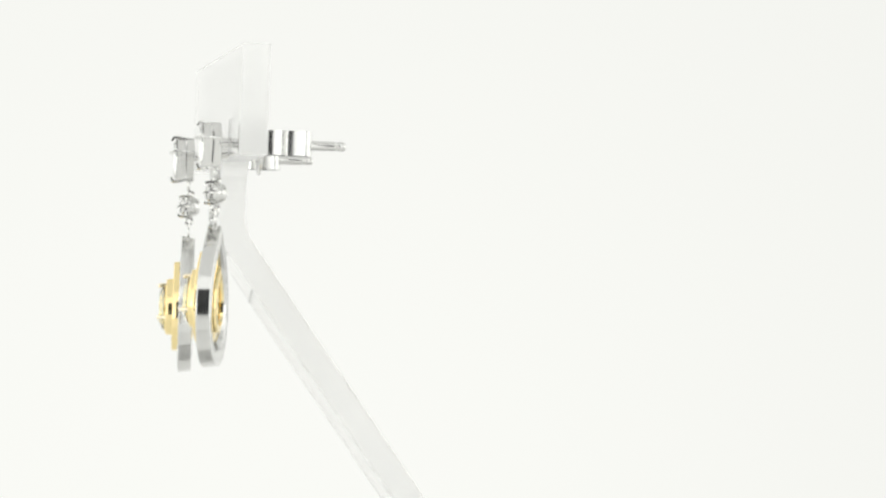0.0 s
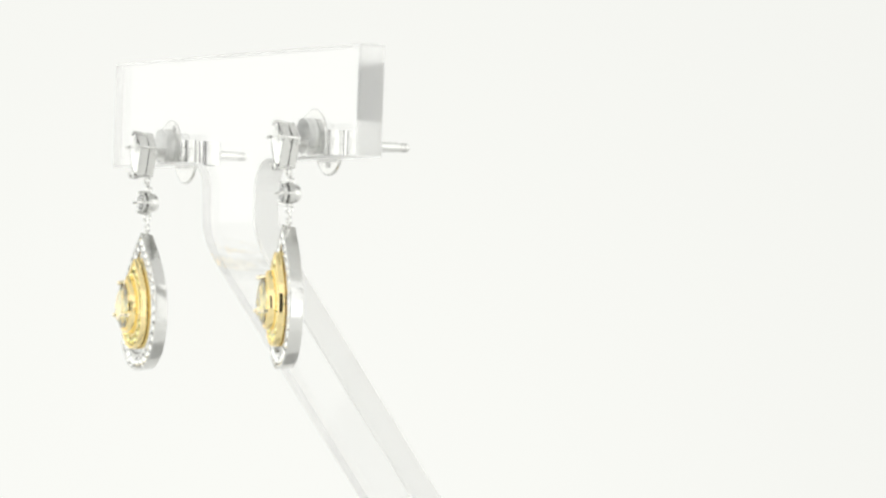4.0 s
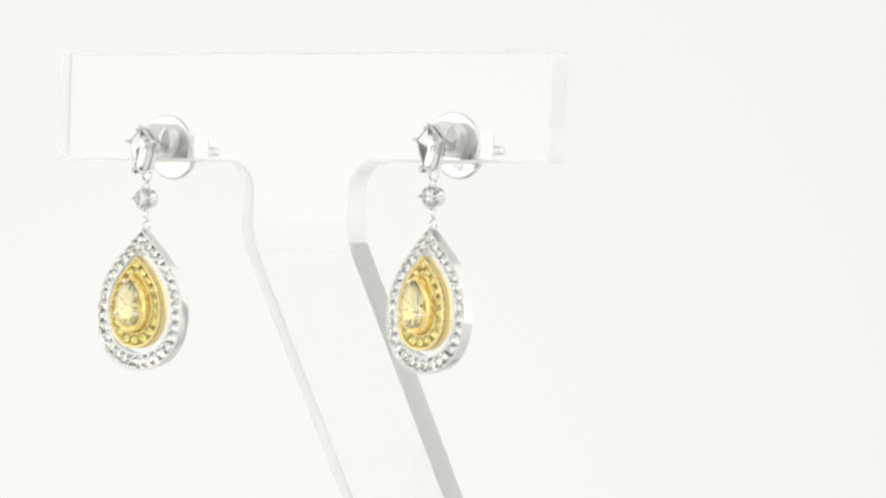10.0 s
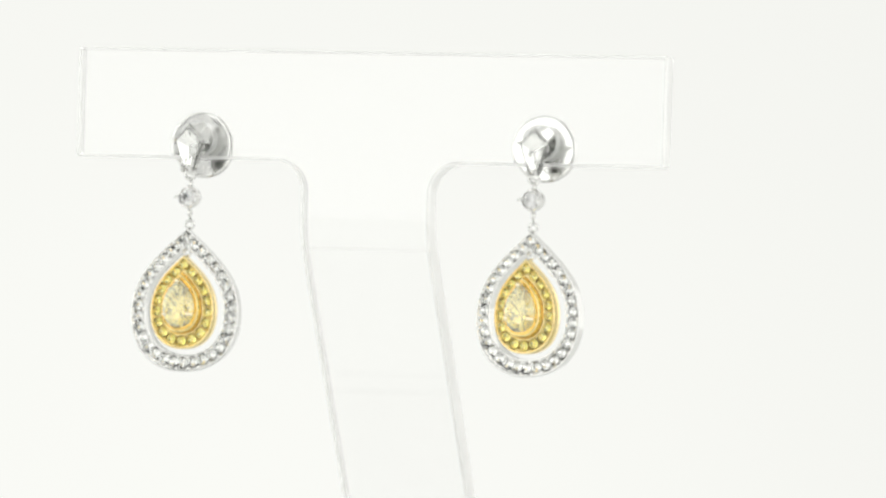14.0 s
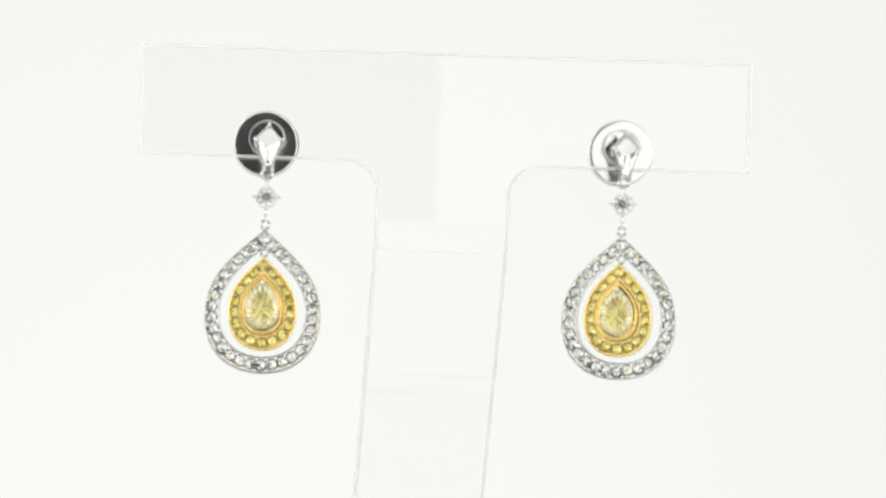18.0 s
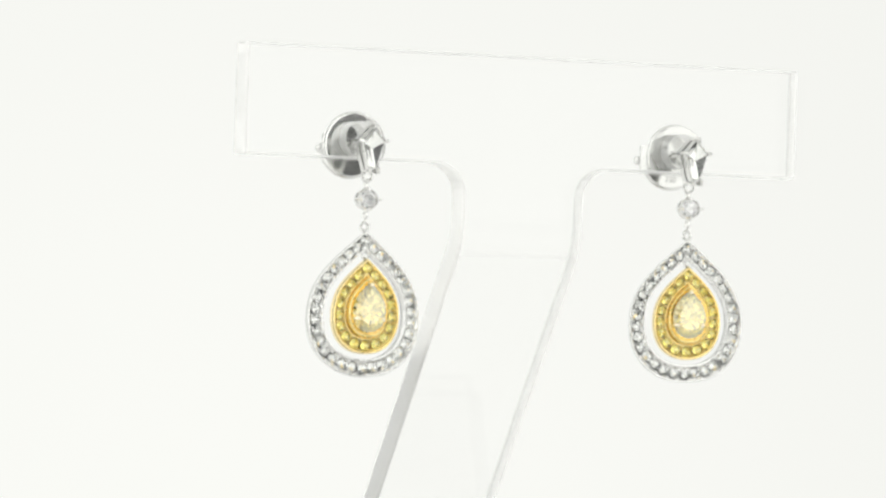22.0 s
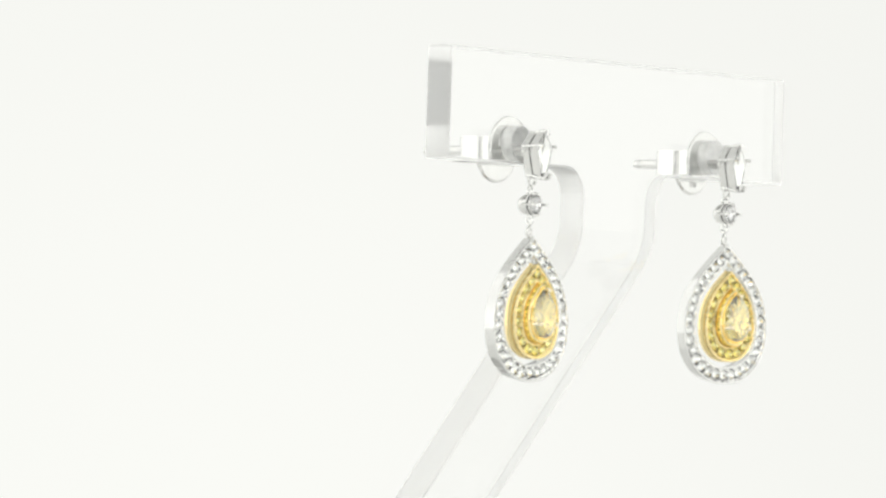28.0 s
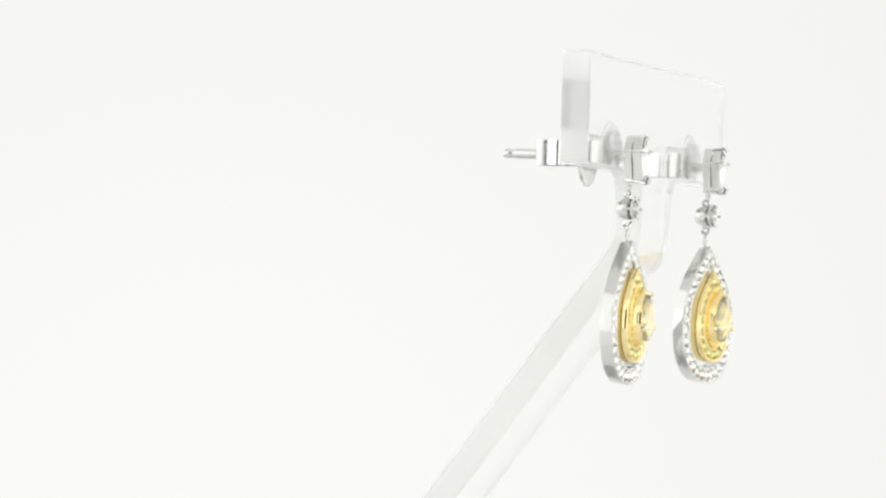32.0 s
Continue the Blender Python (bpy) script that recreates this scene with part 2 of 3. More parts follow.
def studio_camera():
    """The dark product camera behind the lens, seen only as the dark mirror image in polished metal."""
    root = tagged(new("product_camera"), "black product camera with a macro lens facing the turntable", "camera")
    root.matrix_basis = P(0.4, -600, ZC)
    part("body", block(bmesh.new(), (-62, -95, -48), (62, -40, 48), 5), BLACK, root)
    part("viewfinder_hump", block(bmesh.new(), (-24, -90, 48.5), (24, -45, 66), 4), BLACK, root)
    part("lens", lathe([(34, -40), (36, -30), (36, 0), (38, 2), (38, 12), (35, 12), (34, 4), (8, 2)], 40), BLACK, root)
    post = bmesh.new()
    block(post, (-14, -80, -ZC), (14, -52, -48.5), 2)
    part("support_post", post, BLACK, root)


# ---------------------------------------------------------------- acrylic stand
PX0, PX1 = -27.45, 24.9          # ends of the arms
NX0, NX1 = -7.05, 4.4            # sides of the stem
ZB, ZT = 19.54, 29.05            # lower and upper edge of the arms
YF, TH = -19.97, 2.41            # front face and thickness
LEAN, BEND, NECK = 35.8, 6.0, 15.2
HOLES = [(-16.6, 21.28, 1.52), (13.9, 21.52, 1.52)]


BASE_TOP = -ZC + 18 + 3.0        # top of the base plate


def stem_path():
    """Middle line of the stem as (y, z, turn in degrees), from the neck down to the base plate."""
    ym = YF + TH / 2
    y, z, r, steps = ym, NECK, BEND, 24
    pts = [(y, z, 0.0)]
    for i in range(steps):
        a = LEAN * (i + 0.5) / steps
        d = r * radians(LEAN / steps)
        y, z = y + d * math.sin(radians(a)), z - d * math.cos(radians(a))
        pts.append((y, z, LEAN * (i + 1) / steps))
    run = (z - BASE_TOP) / math.cos(radians(LEAN))
    for i in range(1, 17):
        f = run * i / 16
        pts.append((y + f * math.sin(radians(LEAN)), z - f * math.cos(radians(LEAN)), LEAN))
    return pts


def stand():
    root = tagged(new("earring_stand"), "clear acrylic T-shaped earring display stand with leaning stem", "display stand")
    bm = bmesh.new()
    R = 2.6
    outline = [(PX0, ZB), (PX0, ZT), (PX1, ZT), (PX1, ZB)]
    zn = stem_path()[0][1]
    arc = [90 - 90 * i / 8 for i in range(9)]
    outline += [(NX1 + R - R * math.sin(radians(90 - a)), ZB - R + R * math.cos(radians(90 - a))) for a in arc]
    outline += [(NX1, zn), (NX0, zn)]
    outline += [(NX0 - R + R * math.sin(radians(90 - a)), ZB - R + R * math.cos(radians(90 - a))) for a in arc[::-1]]
    front = [bm.verts.new((x, YF, z)) for x, z in outline]
    edges = [bm.edges.new((front[i], front[(i + 1) % len(front)])) for i in range(len(front))]
    neck = edges[4 + len(arc)]
    rings = []
    for hx, hz, hr in HOLES:
        c = [bm.verts.new((hx + hr * math.cos(2 * math.pi * i / 40), YF, hz + hr * math.sin(2 * math.pi * i / 40))) for i in range(40)]
        edges += [bm.edges.new((c[i], c[(i + 1) % 40])) for i in range(40)]
        rings.append(c)
    bmesh.ops.triangle_fill(bm, use_beauty=True, use_dissolve=False, edges=edges)
    fill = list(bm.faces)
    twin = {v: bm.verts.new((v.co.x, YF + TH, v.co.z)) for v in list(bm.verts)}
    for f in fill:
        bm.faces.new([twin[v] for v in f.verts][::-1])
    for loop in [front] + rings:
        for i in range(len(loop)):
            a, b = loop[i], loop[(i + 1) % len(loop)]
            if set((a, b)) == set(neck.verts):
                continue
            bm.faces.new((a, b, twin[b], twin[a]))
    # the stem, section by section
    a, b = front[4 + len(arc)], front[5 + len(arc)]      # right and left neck corner
    last = [a, b, twin[b], twin[a]]
    path = stem_path()[1:]
    for k, (y, z, t) in enumerate(path):
        h = TH / 2
        ny, nz = -math.cos(radians(t)) * h, -math.sin(radians(t)) * h
        if k == len(path) - 1:                            # cut level where it meets the base
            ny, nz = -h / math.cos(radians(t)), 0.0
        sect = [bm.verts.new((NX1, y + ny, z + nz)), bm.verts.new((NX0, y + ny, z + nz)),
                bm.verts.new((NX0, y - ny, z - nz)), bm.verts.new((NX1, y - ny, z - nz))]
        for i in range(4):
            j = (i + 1) % 4
            bm.faces.new((last[i], last[j], sect[j], sect[i]))
        last = sect
    bm.faces.new(last)
    bmesh.ops.recalc_face_normals(bm, faces=bm.faces)
    for f in bm.faces:                                    # rims of the sheet, whitened in place of light carried inside it
        n = f.normal
        f.material_index = 1 if abs(n.x) > 0.3 or (abs(n.z) > 0.9 and f.calc_center_median().z > 15) else 0
    for f in bm.faces:                                    # drilled holes get their own matt white share
        c = f.calc_center_median()
        if any(abs((c - Vector((hx, YF + TH / 2, hz))).length - hr) < 0.1 for hx, hz, hr in HOLES):
            f.material_index = 2
    bm.normal_update()

    def corner(e):                                        # long edges of the sheet, but not those of the holes
        if len(e.link_faces) != 2 or e.calc_face_angle(0) < 0.9:
            return False
        mid = (e.verts[0].co + e.verts[1].co) / 2
        return mid.z > BASE_TOP + 2 and not any(math.hypot(mid.x - hx, mid.z - hz) < hr + 0.2 and abs(mid.y - YF - TH / 2) < TH for hx, hz, hr in HOLES)
    # Bevels take the whitened rim too: a bright edge line set by colour.
    bmesh.ops.bevel(bm, geom=[e for e in bm.edges if corner(e)], offset=0.28, segments=2, affect="EDGES", profile=0.5, material=1, clamp_overlap=True)
    bmesh.ops.recalc_face_normals(bm, faces=bm.faces)
    bm.normal_update()
    plate = part("t_plate", bm, ACRYLIC, root, "clear acrylic T-bar and stem bent from one sheet", P(0, 0, ZC), 0)
    plate.visible_shadow = False                          # a clear pane that lets the tent's light through
    plate.data.materials.append(EDGE)
    plate.data.materials.append(DRILLED)
    base = block(bmesh.new(), (-22, -24, 18.004), (19, 34, ZC + BASE_TOP - 0.004), 0.3)
    part("base_plate", base, ACRYLIC, root, "clear acrylic base plate", None, 0)
    return root


def turntable():
    root = tagged(new("turntable"), "round white motor turntable carrying the stand", "turntable")
    part("platter", lathe([(0, 18), (94, 18), (95, 17.5), (95, 8.4), (0, 8.4)][::-1], 96), TABLE_TOP, root, "", pose(0, 0, 0, 90, 0, 0))
    part("base", lathe([(0, 8), (80, 8), (84, 4), (84, 0.2), (0, 0.2)][::-1], 64), TABLE_TOP, root, "", pose(0, 0, 0, 90, 0, 0))
    return root


# ---------------------------------------------------------------- gems
def brilliant(d, name, mat, under=None, share=0.43, n=8):
    """A round brilliant, table towards +z, girdle at z = 0."""
    r, deep = d / 2, d * share
    lower = 1 if under else 0
    bm = bmesh.new()

    def ringv(k, rr, z, off):
        return [bm.verts.new((rr * math.cos(2 * math.pi * (i + off) / k), rr * math.sin(2 * math.pi * (i + off) / k), z)) for i in range(k)]
    table = ringv(n, r * 0.57, d * 0.155, 0)
    mid = ringv(n, r * 0.80, d * 0.085, 0.5)
    gird = ringv(2 * n, r, 0.012 * d, 0)
    low = ringv(2 * n, r, -0.012 * d, 0)
    culet = bm.verts.new((0, 0, -deep))
    bm.faces.new(table)
    for i in range(n):
        bm.faces.new((table[i], mid[i], table[(i + 1) % n]))
        bm.faces.new((table[i], mid[i - 1], gird[2 * i], mid[i]))
        bm.faces.new((mid[i], gird[2 * i], gird[2 * i + 1]))
        bm.faces.new((mid[i], gird[2 * i + 1], gird[(2 * i + 2) % (2 * n)]))
    for i in range(2 * n):
        j = (i + 1) % (2 * n)
        bm.faces.new((gird[i], low[i], low[j], gird[j]))
    pav = ringv(n, r * 0.28, -deep * (1 - 0.28 * math.cos(math.pi / n)), 0.5)
    for i in range(n):
        bm.faces.new((low[2 * i], pav[i], low[2 * i + 1])).material_index = lower
        bm.faces.new((low[2 * i + 1], pav[i], low[(2 * i + 2) % (2 * n)])).material_index = lower
        bm.faces.new((low[2 * i], pav[i - 1], culet, pav[i])).material_index = lower
    bmesh.ops.recalc_face_normals(bm, faces=bm.faces)
    return finish(bm, name, mat, 0, under)


def fancy(outline, crown, depth, name, mat, under, table=0.58, keel=(0, 0), uneven=0.06):
    """A faceted stone over any convex outline in x, z; table towards -y, girdle at y = 0."""
    bm = bmesh.new()
    cx = sum(p[0] for p in outline) / len(outline)
    cz = sum(p[1] for p in outline) / len(outline)
    n = len(outline)

    def ringv(f, y, half, to=(0, 0)):
        out = []
        for i in range(n):
            x, z = outline[i]
            if half:
                x2, z2 = outline[(i + 1) % n]
                x, z = (x + x2) / 2, (z + z2) / 2
            out.append(bm.verts.new((cx + to[0] * (1 - f) + (x - cx) * f, y, cz + to[1] * (1 - f) + (z - cz) * f)))
        return out
    tab, mid, g, g2 = ringv(table, -crown, 0), ringv((1 + table) / 2 + 0.02, -crown * 0.55, 1), ringv(1, -0.03, 0), ringv(1, 0.03, 0)
    bm.faces.new(tab)
    pav = ringv(0.56, depth * 0.46, 1, keel)
    inner = ringv(0.27, depth * 0.74, 0, keel)
    rnd = random.Random(7)
    for ring in (pav, inner):                                     # hand-cut lower facets are a little uneven
        for v in ring:
            k = 1 + rnd.uniform(-uneven, uneven)
            v.co = (cx + (v.co.x - cx) * k, v.co.y * (1 + rnd.uniform(-uneven, uneven)), cz + (v.co.z - cz) * k)
    tip = bm.verts.new((cx + keel[0], depth, cz + keel[1]))
    for i in range(n):
        j = (i + 1) % n
        bm.faces.new((tab[i], mid[i], tab[j]))
        bm.faces.new((tab[i], mid[i - 1], g[i], mid[i]))
        bm.faces.new((mid[i], g[i], g[j]))
        bm.faces.new((g[i], g2[i], g2[j], g[j]))
        bm.faces.new((g2[i], pav[i], g2[j])).material_index = 1
        bm.faces.new((g2[i], pav[i - 1], inner[i])).material_index = 1
        bm.faces.new((g2[i], inner[i], pav[i])).material_index = 1
        bm.faces.new((pav[i], inner[i], inner[j])).material_index = 1
        bm.faces.new((inner[i], tip, inner[j])).material_index = 1
    bmesh.ops.recalc_face_normals(bm, faces=bm.faces)
    return finish(bm, name, mat, 0, under)


# ---------------------------------------------------------------- earrings
def pear(w, h, top, n=72):
    """A pear outline in x, z with its tip at (0, top), clockwise from the tip, evenly spaced."""
    hw, yc = w / 2, 0.60 * h
    side = []
    for i in range(40):
        u = i / 40
        a, b, c, d = (1 - u) ** 3, 3 * u * (1 - u) ** 2, 3 * u * u * (1 - u), u ** 3
        side.append((b * 0.60 * hw + c * hw + d * hw, -(b * 0.52 * hw + c * 0.56 * yc + d * yc)))
    for i in range(41):
        a = math.pi / 2 * i / 40
        e = 2 / 2.2
        side.append((hw * math.cos(a) ** e, -yc - (h - yc) * math.sin(a) ** e))
    full = side + [(-x, z) for x, z in side[-2:0:-1]]
    P2 = [Vector((x, 0, z + top)) for x, z in full]
    P2.append(P2[0])
    cum = [0.0]
    for a, b in zip(P2, P2[1:]):
        cum.append(cum[-1] + (b - a).length)
    out, k = [], 0
    for i in range(n):
        s = cum[-1] * i / n
        while cum[k + 1] < s:
            k += 1
        f = (s - cum[k]) / max(1e-9, cum[k + 1] - cum[k])
        q = P2[k].lerp(P2[k + 1], f)
        out.append((q.x, q.z))
    return out


def blend(a, b, f):
    return [(p[0] + (q[0] - p[0]) * f, p[1] + (q[1] - p[1]) * f) for p, q in zip(a, b)]


def band(out, inn, stations):
    """A closed frame between two outlines; stations: (share from outer to inner, y)."""
    rings = [[(x, y, z) for x, z in blend(out, inn, f)] for f, y in stations]
    return loops(bmesh.new(), rings, wrap=True)


def groove_finish(ob, satin):
    """The cut groove under the stones is satin, the rest of a frame stays polished."""
    ob.data.materials.append(satin)
    deep = max(p.center.y for p in ob.data.polygons if p.normal.y < -0.9)
    low = min(p.center.y for p in ob.data.polygons)
    for f in ob.data.polygons:
        if f.normal.y < -0.35 and f.center.y > low + 0.06 * MM and f.center.y < deep + 0.01 * MM:
            f.material_index = 1


KITE = [(0.0, 1.68), (1.15, 0.45), (0.34, -2.12), (-0.34, -2.12), (-1.15, 0.45)]


def scaled(pts, f, cz=0.0):
    return [(x * f, cz + (z - cz) * f) for x, z in pts]


BRIL_W = brilliant(0.98, "halo_diamond", CLEAR_CROWN, MELEE_PAVILION, 0.315)
BRIL_Y = brilliant(0.84, "accent_diamond", ACCENT_CROWN, ACCENT_PAVILION, 0.36)
BRIL_R = brilliant(1.50, "round_diamond", DIAMOND)
KITE_GEM = fancy(scaled(KITE, 0.97), 0.24, 0.36, "kite_diamond", CLEAR_CROWN, CLEAR_PAVILION, 0.74, (0, 0.1), 0.0)
PEAR_GEM = fancy(pear(2.95, 4.25, 0, 18), 0.42, 0.44, "pear_diamond", PEAR_CROWN, PEAR_PAVILION, 0.64, (0, -0.25), 0.24)


def drop_earring(label, drop_z, yaw, kite_yaw):
    """Origin at the middle of the kite setting, where the post leaves; faces -y."""
    root = tagged(new("drop_earring"), label, "earring", "pair of drop earrings")

    # kite-shaped stud
    ks = band(scaled(KITE, 1.0), scaled(KITE, 0.84), [(0.1, -0.52), (0, -0.58), (0, -1.22), (0.15, -1.28), (0.85, -1.28), (1, -1.2), (1, -0.52)])
    kite = part("kite_setting", ks, WHITE_GOLD, root, "white gold kite-shaped basket setting, open between two rails", P(0, 0, -0.05, 0, 0, kite_yaw), 20)
    part("gallery_rail", band(scaled(KITE, 1.05), scaled(KITE, 0.80), [(0.1, -0.40), (0, -0.34), (0, 0.22), (0.1, 0.28), (0.9, 0.28), (1, 0.22), (1, -0.40)]), WHITE_GOLD, kite, "", None, 20)
    part("post_bridge", block(bmesh.new(), (-1.12, 0.03, -0.22), (1.12, 0.26, 0.22), 0.05), WHITE_GOLD, kite)
    piece("kite_diamond", KITE_GEM, kite, P(0, -1.32, 0))
    for x, z in KITE:
        f = 1.06
        pr = tube([(x * 0.93, 0.2, z * 0.93), (x * 0.99, -0.7, z * 0.99), (x * f, -1.3, z * f), (x * f * 0.99, -1.62, z * f * 0.99), (x * 0.86, -1.78, z * 0.86)], 0.15, 8)
        part("prong", pr, WHITE_GOLD, kite)
    part("post", lathe([(0, 0.25), (0.42, 0.25), (0.42, 10.0), (0.36, 10.1), (0.36, 10.35), (0.42, 10.45), (0.40, 10.9), (0.25, 11.1), (0, 11.1)], 20), WHITE_GOLD, root,
         "white gold notched ear post")
    part("jump_ring", ring_wire(0.41, 0.14, "y", sx=1.1), WHITE_GOLD, root, "", P(0, -0.15, -2.56))

    # round diamond in its cup
    rz = drop_z
    prof = [(0.45, 0.93), (0.62, 0.84), (0.80, 0.58), (0.92, 0.15), (0.94, -0.2), (0.86, -0.24), (0.84, 0.1), (0.70, 0.5), (0.42, 0.84)]
    cup = part("round_setting", lathe(prof, 28, True), WHITE_GOLD, root, "white gold cup with four claws", P(0, 0, rz, 0, 0, yaw * 0.6))
    part("rim", lathe([(0.80, -0.64), (0.85, -0.66), (0.89, -0.62), (0.90, -0.54), (0.89, -0.45), (0.84, -0.41), (0.79, -0.45), (0.78, -0.56)], 28, True), WHITE_GOLD, cup)
    piece("round_diamond", BRIL_R, cup, P(0, -0.66, 0, 90, 0, 0))
    for k in range(4):
        c, s = math.cos(k * math.pi / 2), math.sin(k * math.pi / 2)
        q = 1.12 if k % 2 == 0 else 0.9
        pts = [(0.86 * c, 0.25, 0.86 * s), (0.95 * c, -0.3, 0.95 * s), (q * c, -0.7, q * s), (q * 0.98 * c, -0.95, q * 0.98 * s), (0.66 * c, -1.0, 0.66 * s)]
        part("prong", tube(pts, 0.12, 8), WHITE_GOLD, cup)
    part("loop", ring_wire(0.26, 0.13, "x"), WHITE_GOLD, root, "", P(0, 0.05, rz + 1.12))
    part("loop", ring_wire(0.31, 0.135, "x"), WHITE_GOLD, root, "", P(0, 0.0, rz - 1.32))
    part("link", tube([(0, 0, 0.35), (0.03, 0, 0), (0, 0, -0.35)], 0.12, 8), WHITE_GOLD, root, "", P(0, 0.02, rz - 1.78))
    part("jump_ring", ring_wire(0.36, 0.14, "y"), WHITE_GOLD, root, "", P(0, 0, rz - 2.32))

    # pear halo
    tz = rz - 2.68
    turn_m = P(0, 0, tz, 0, 0, yaw)
    out, inn = pear(9.95, 12.35, 0, 96), pear(7.25, 9.25, -1.62, 96)
    halo = part("pear_halo", band(out, inn, [(0.14, 0.60), (0.105, 0.565), (0.101, 0.52), (0.003, -0.46), (0.0, -0.54), (0.02, -0.59), (0.035, -0.60), (0.095, -0.60), (0.115, -0.585), (0.125, -0.52),
                                             (0.15, -0.485), (0.24, -0.45), (0.42, -0.04), (0.58, -0.04), (0.76, -0.45), (0.85, -0.485),
                                             (0.875, -0.52), (0.885, -0.585), (0.905, -0.60), (0.965, -0.60), (0.985, -0.59), (1.0, -0.50), (1.0, 0.55), (0.97, 0.60)]),
                WHITE_GOLD, root, "white gold pear-shaped halo frame with high polished sides", turn_m, 50)
    groove_finish(halo, PAVE_WHITE)
    N = 32
    seats = pear(8.5, 10.7, -0.86, N)
    for i, (x, z) in enumerate(seats):
        piece("halo_diamond", BRIL_W, halo, P(x, -0.48, z, 90 + random.uniform(-9, 9), (i * 37) % 45, random.uniform(-9, 9)))
    for f, nm in ((0.19, "outer_beading"), (0.81, "inner_beading")):
        bm = bmesh.new()
        for i in range(N):
            o, q = pear(9.95, 12.35, 0, 2 * N), pear(7.25, 9.25, -1.62, 2 * N)
            x, z = blend(o, q, f)[(2 * i + 1) % (2 * N)]
            r = bmesh.ops.create_icosphere(bm, subdivisions=1, radius=0.17)
            bmesh.ops.translate(bm, vec=(x, -0.48, z), verts=r["verts"])
        tagged(part(nm, bm, PAVE_WHITE, halo), kind="stuff")
    part("bail_ring", ring_wire(0.30, 0.11, "y"), WHITE_GOLD, root, "", P(0, -0.35, tz - 2.05, 0, 0, yaw))

    # yellow gold cluster hanging in the halo
    cz0 = -2.36
    go, gi = pear(5.85, 8.05, cz0, 72), pear(3.60, 5.15, cz0 - 1.52, 72)
    cl = part("gold_pear", band(go, gi, [(0.40, 0.35), (0.12, 0.10), (0.02, -0.12), (0.0, -0.22), (0.0, -1.12), (0.03, -1.19), (0.08, -1.22), (0.13, -1.19), (0.16, -1.12), (0.20, -1.05), (0.28, -1.02), (0.42, -0.68), (0.58, -0.68), (0.72, -1.02), (0.80, -1.05),
                                            (0.84, -1.08), (0.87, -1.16), (0.92, -1.20), (0.97, -1.16), (1.0, -1.08), (1.0, 0.45)]),
              YELLOW_GOLD, root, "yellow gold pear-shaped cluster with yellow diamonds", turn_m, 50)
    groove_finish(cl, PAVE_YELLOW)
    for i, (x, z) in enumerate(pear(4.68, 6.55, cz0 - 0.80, 18)):
        piece("accent_diamond", BRIL_Y, cl, P(x, -1.08, z, 90 + random.uniform(-13, 13), (i * 53) % 45, random.uniform(-13, 13)))
    bm = bmesh.new()
    for f in (0.17, 0.83):
        o, q = pear(5.85, 8.05, cz0, 36), pear(3.60, 5.15, cz0 - 1.52, 36)
        for i in range(18):
            x, z = blend(o, q, f)[2 * i + 1]
            r = bmesh.ops.create_icosphere(bm, subdivisions=1, radius=0.19)
            bmesh.ops.translate(bm, vec=(x, -1.03, z), verts=r["verts"])
    tagged(part("gold_beading", bm, PAVE_YELLOW, cl), kind="stuff")
    bo, bi = pear(3.58, 5.12, cz0 - 1.53, 60), pear(2.70, 3.95, cz0 - 2.12, 60)
    part("bezel", band(bo, bi, [(0.25, 0.3), (0.05, -0.6), (0.0, -1.15), (0.04, -1.62), (0.12, -1.78), (0.24, -1.84), (0.38, -1.82), (0.46, -1.72), (0.55, -1.70),
                                (0.62, -1.80), (0.74, -1.94), (0.88, -1.94), (1.0, -1.84), (1.0, -0.4), (0.6, 0.3)]),
         YELLOW_GOLD, cl, "stepped yellow gold bezel round the pear diamond", None, 55)
    part("back_gallery", band(pear(4.1, 5.8, cz0 - 1.2, 60), pear(3.0, 4.4, cz0 - 1.9, 60), [(0, 0.46), (0.1, 0.66), (0.9, 0.72), (1, 0.46)]), YELLOW_GOLD, cl)
    piece("pear_diamond", PEAR_GEM, cl, P(0, -2.02, cz0 - 1.97))
    for x, z in ((0, -0.12), (1.18, -3.05), (-1.18, -3.05)):
        zz = cz0 - 2.0 + z
        tip = (x * 0.90, -2.44, zz - 0.10 * (z > -1))
        pr = tube([(x * 1.12, -1.2, zz), (x * 1.1, -2.0, zz), (x * 1.0, -2.34, zz - 0.05 * (z > -1)), tip], 0.19, 10)
        ball = bmesh.ops.create_icosphere(pr, subdivisions=2, radius=0.215)
        bmesh.ops.translate(pr, vec=tip, verts=ball["verts"])
        part("prong", pr, PRONG_GOLD, cl)
    return root


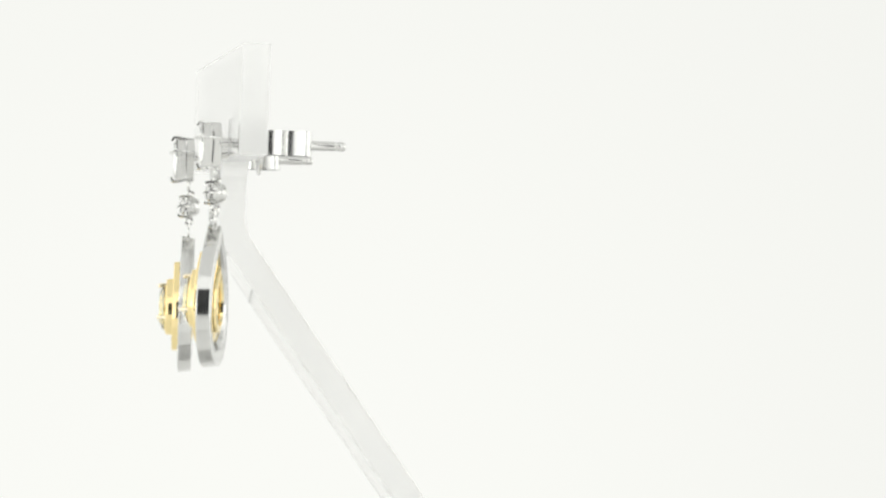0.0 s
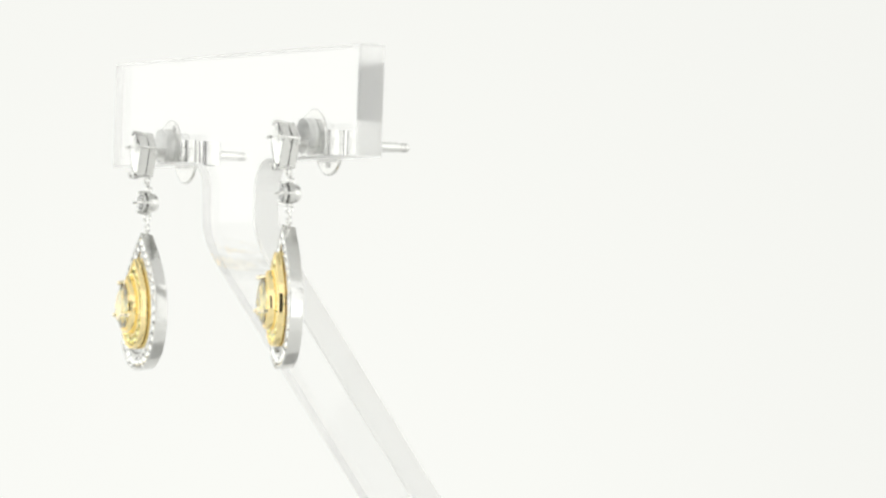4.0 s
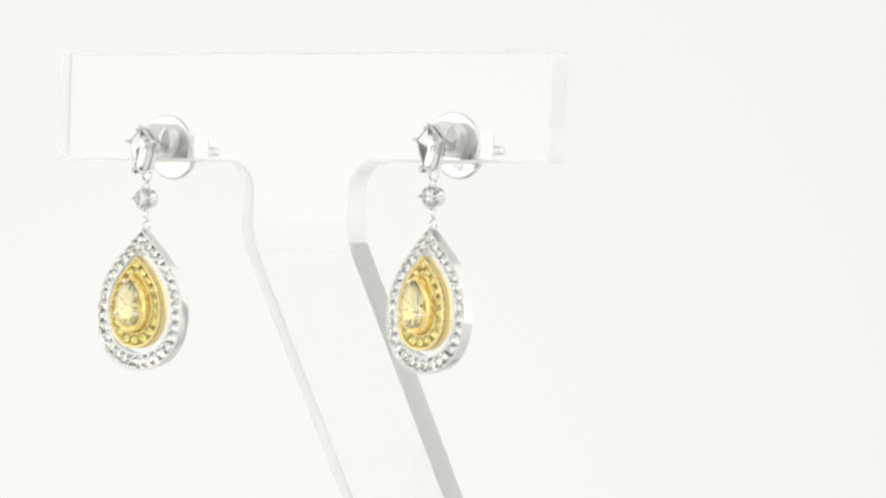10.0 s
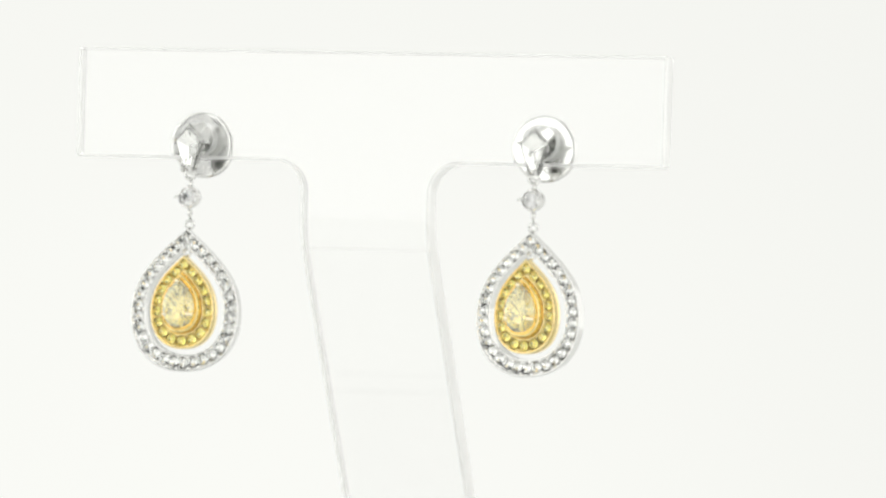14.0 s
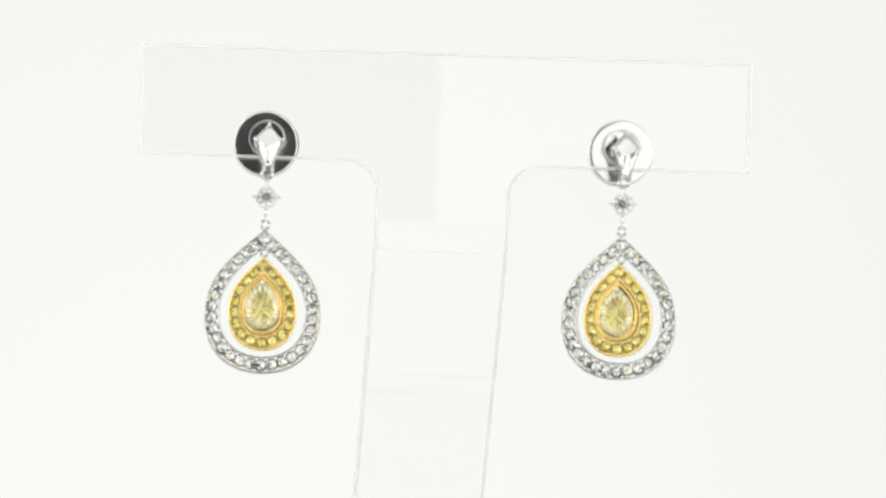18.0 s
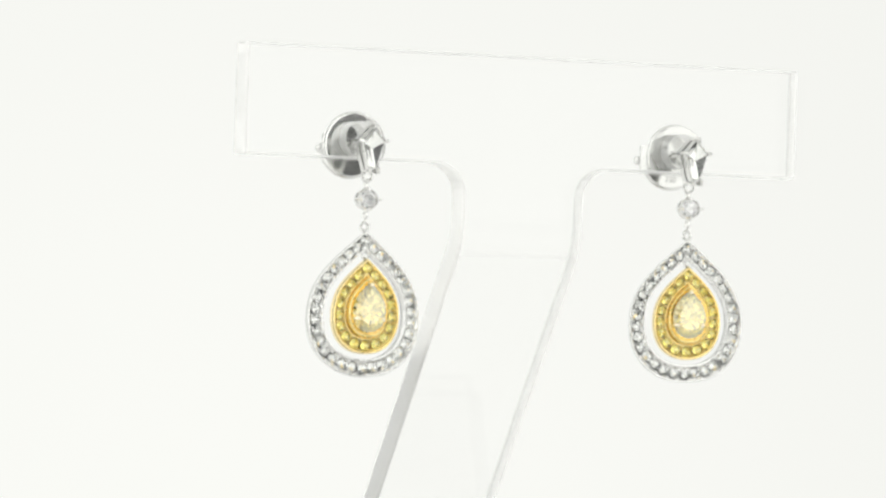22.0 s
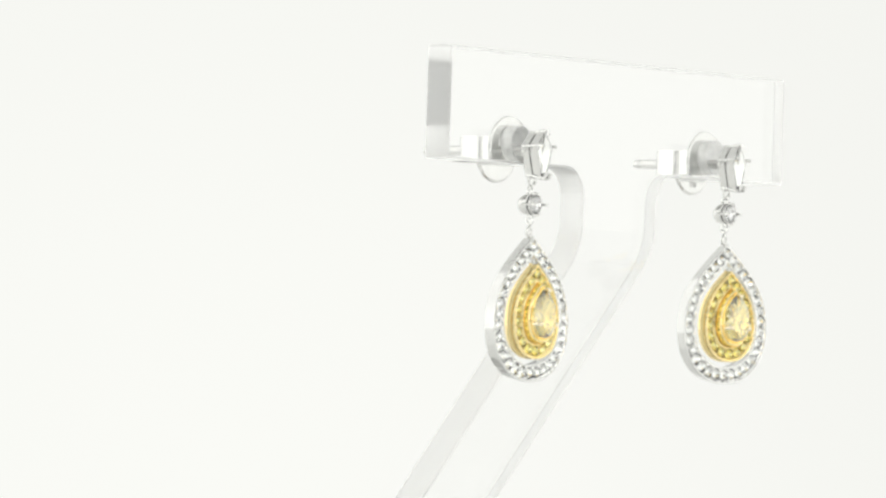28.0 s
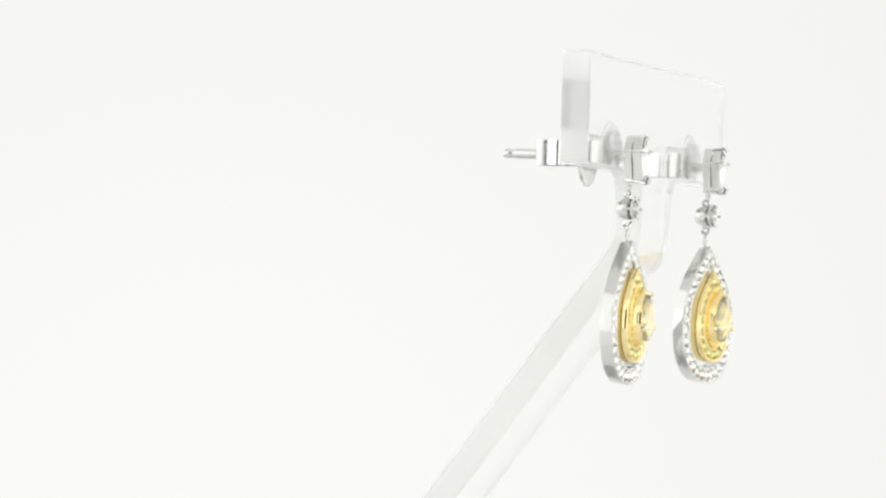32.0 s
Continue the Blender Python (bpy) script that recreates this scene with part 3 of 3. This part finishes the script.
def friction_back(root, stamped, yaw):
    """Friction back: a mirror disc against the sheet, and a folded box spring behind it."""
    back = part("friction_back", lathe([(0.57, 0.0), (0.70, 0.0), (2.50, 0.0), (2.60, 0.0), (2.68, 0.01), (2.77, 0.04), (2.83, 0.10), (2.85, 0.19), (2.80, 0.27), (2.6, 0.32), (2.5, 0.32), (0.7, 0.36), (0.57, 0.36)], 64, True), WHITE_GOLD, root,
                "mirror-polished white gold disc of the friction back", P(0, YF + TH + 21.0 + 0.05, 0.12, 0, 0, yaw))
    # strap folded back on itself: straight by the disc, pinched, then a round curl
    half = [(0.55, 0.38), (1.15, 0.38), (1.32, 0.46), (1.36, 0.62), (1.36, 1.75), (1.32, 1.92), (1.20, 2.02), (1.20, 2.10),
            (1.36, 2.20), (1.46, 2.40), (1.48, 2.62), (1.48, 3.85), (1.40, 4.22), (1.18, 4.48), (0.85, 4.60), (0.55, 4.62)]
    strap = half + [(-x, y) for x, y in half[::-1]]
    core = [(x * 0.80, 2.50 + (y - 2.50) * 0.88) for x, y in strap]
    rings = [[(x, y, z) for x, y in lp] for lp, z in ((strap, -1.06), (strap, 1.06), (core, 1.06), (core, -1.06))]
    part("box_spring", loops(bmesh.new(), rings, wrap=True), WHITE_GOLD, back)
    if stamped:
        cu = bpy.data.curves.new("hallmark", "FONT")
        cu.body, cu.size, cu.extrude, cu.align_x = "750", 0.72 * MM, 0.012 * MM, "CENTER"
        tmp = bpy.data.objects.new("hallmark", cu)
        scene.collection.objects.link(tmp)
        me = bpy.data.meshes.new_from_object(tmp.evaluated_get(bpy.context.evaluated_depsgraph_get()))
        bpy.data.objects.remove(tmp)
        me.materials.clear()
        me.materials.append(STAMP)
        mk = new("hallmark", me)
        mk.parent = back
        mk.matrix_basis = P(0, -0.004, -2.15, 90, 0, 0)
        tagged(mk, "stamped hallmark 750")
    return back


STAMP = metal("stamped_gold", (0.30, 0.30, 0.29), (0.38, 0.38, 0.37), 0.4)

studio()
studio_camera()
SPIN = []                                     # (thing, its place on the turntable)
SPIN.append((turntable(), Matrix.Identity(4)))
SPIN.append((stand(), Matrix.Identity(4)))
WORDS = "white and yellow gold drop earring with pear-shaped diamond halo"
SPIN.append((drop_earring(WORDS, -4.53, -5.0, 0.0), P(-16.6, -21.0, ZC + 20.67)))
SPIN.append((drop_earring("white and yellow gold drop earring with hallmarked friction back", -4.36, -14.0, 3.0), P(13.92, -21.0, ZC + 20.92)))
friction_back(SPIN[-2][0], False, -2.9)
friction_back(SPIN[-1][0], True, -0.2)


def motions():
    for thing, place in SPIN:
        walk(thing, [(t, pose(0, 0, 0, 0, 0, turn(t)) @ place) for t in range(0, 33)])


motions()
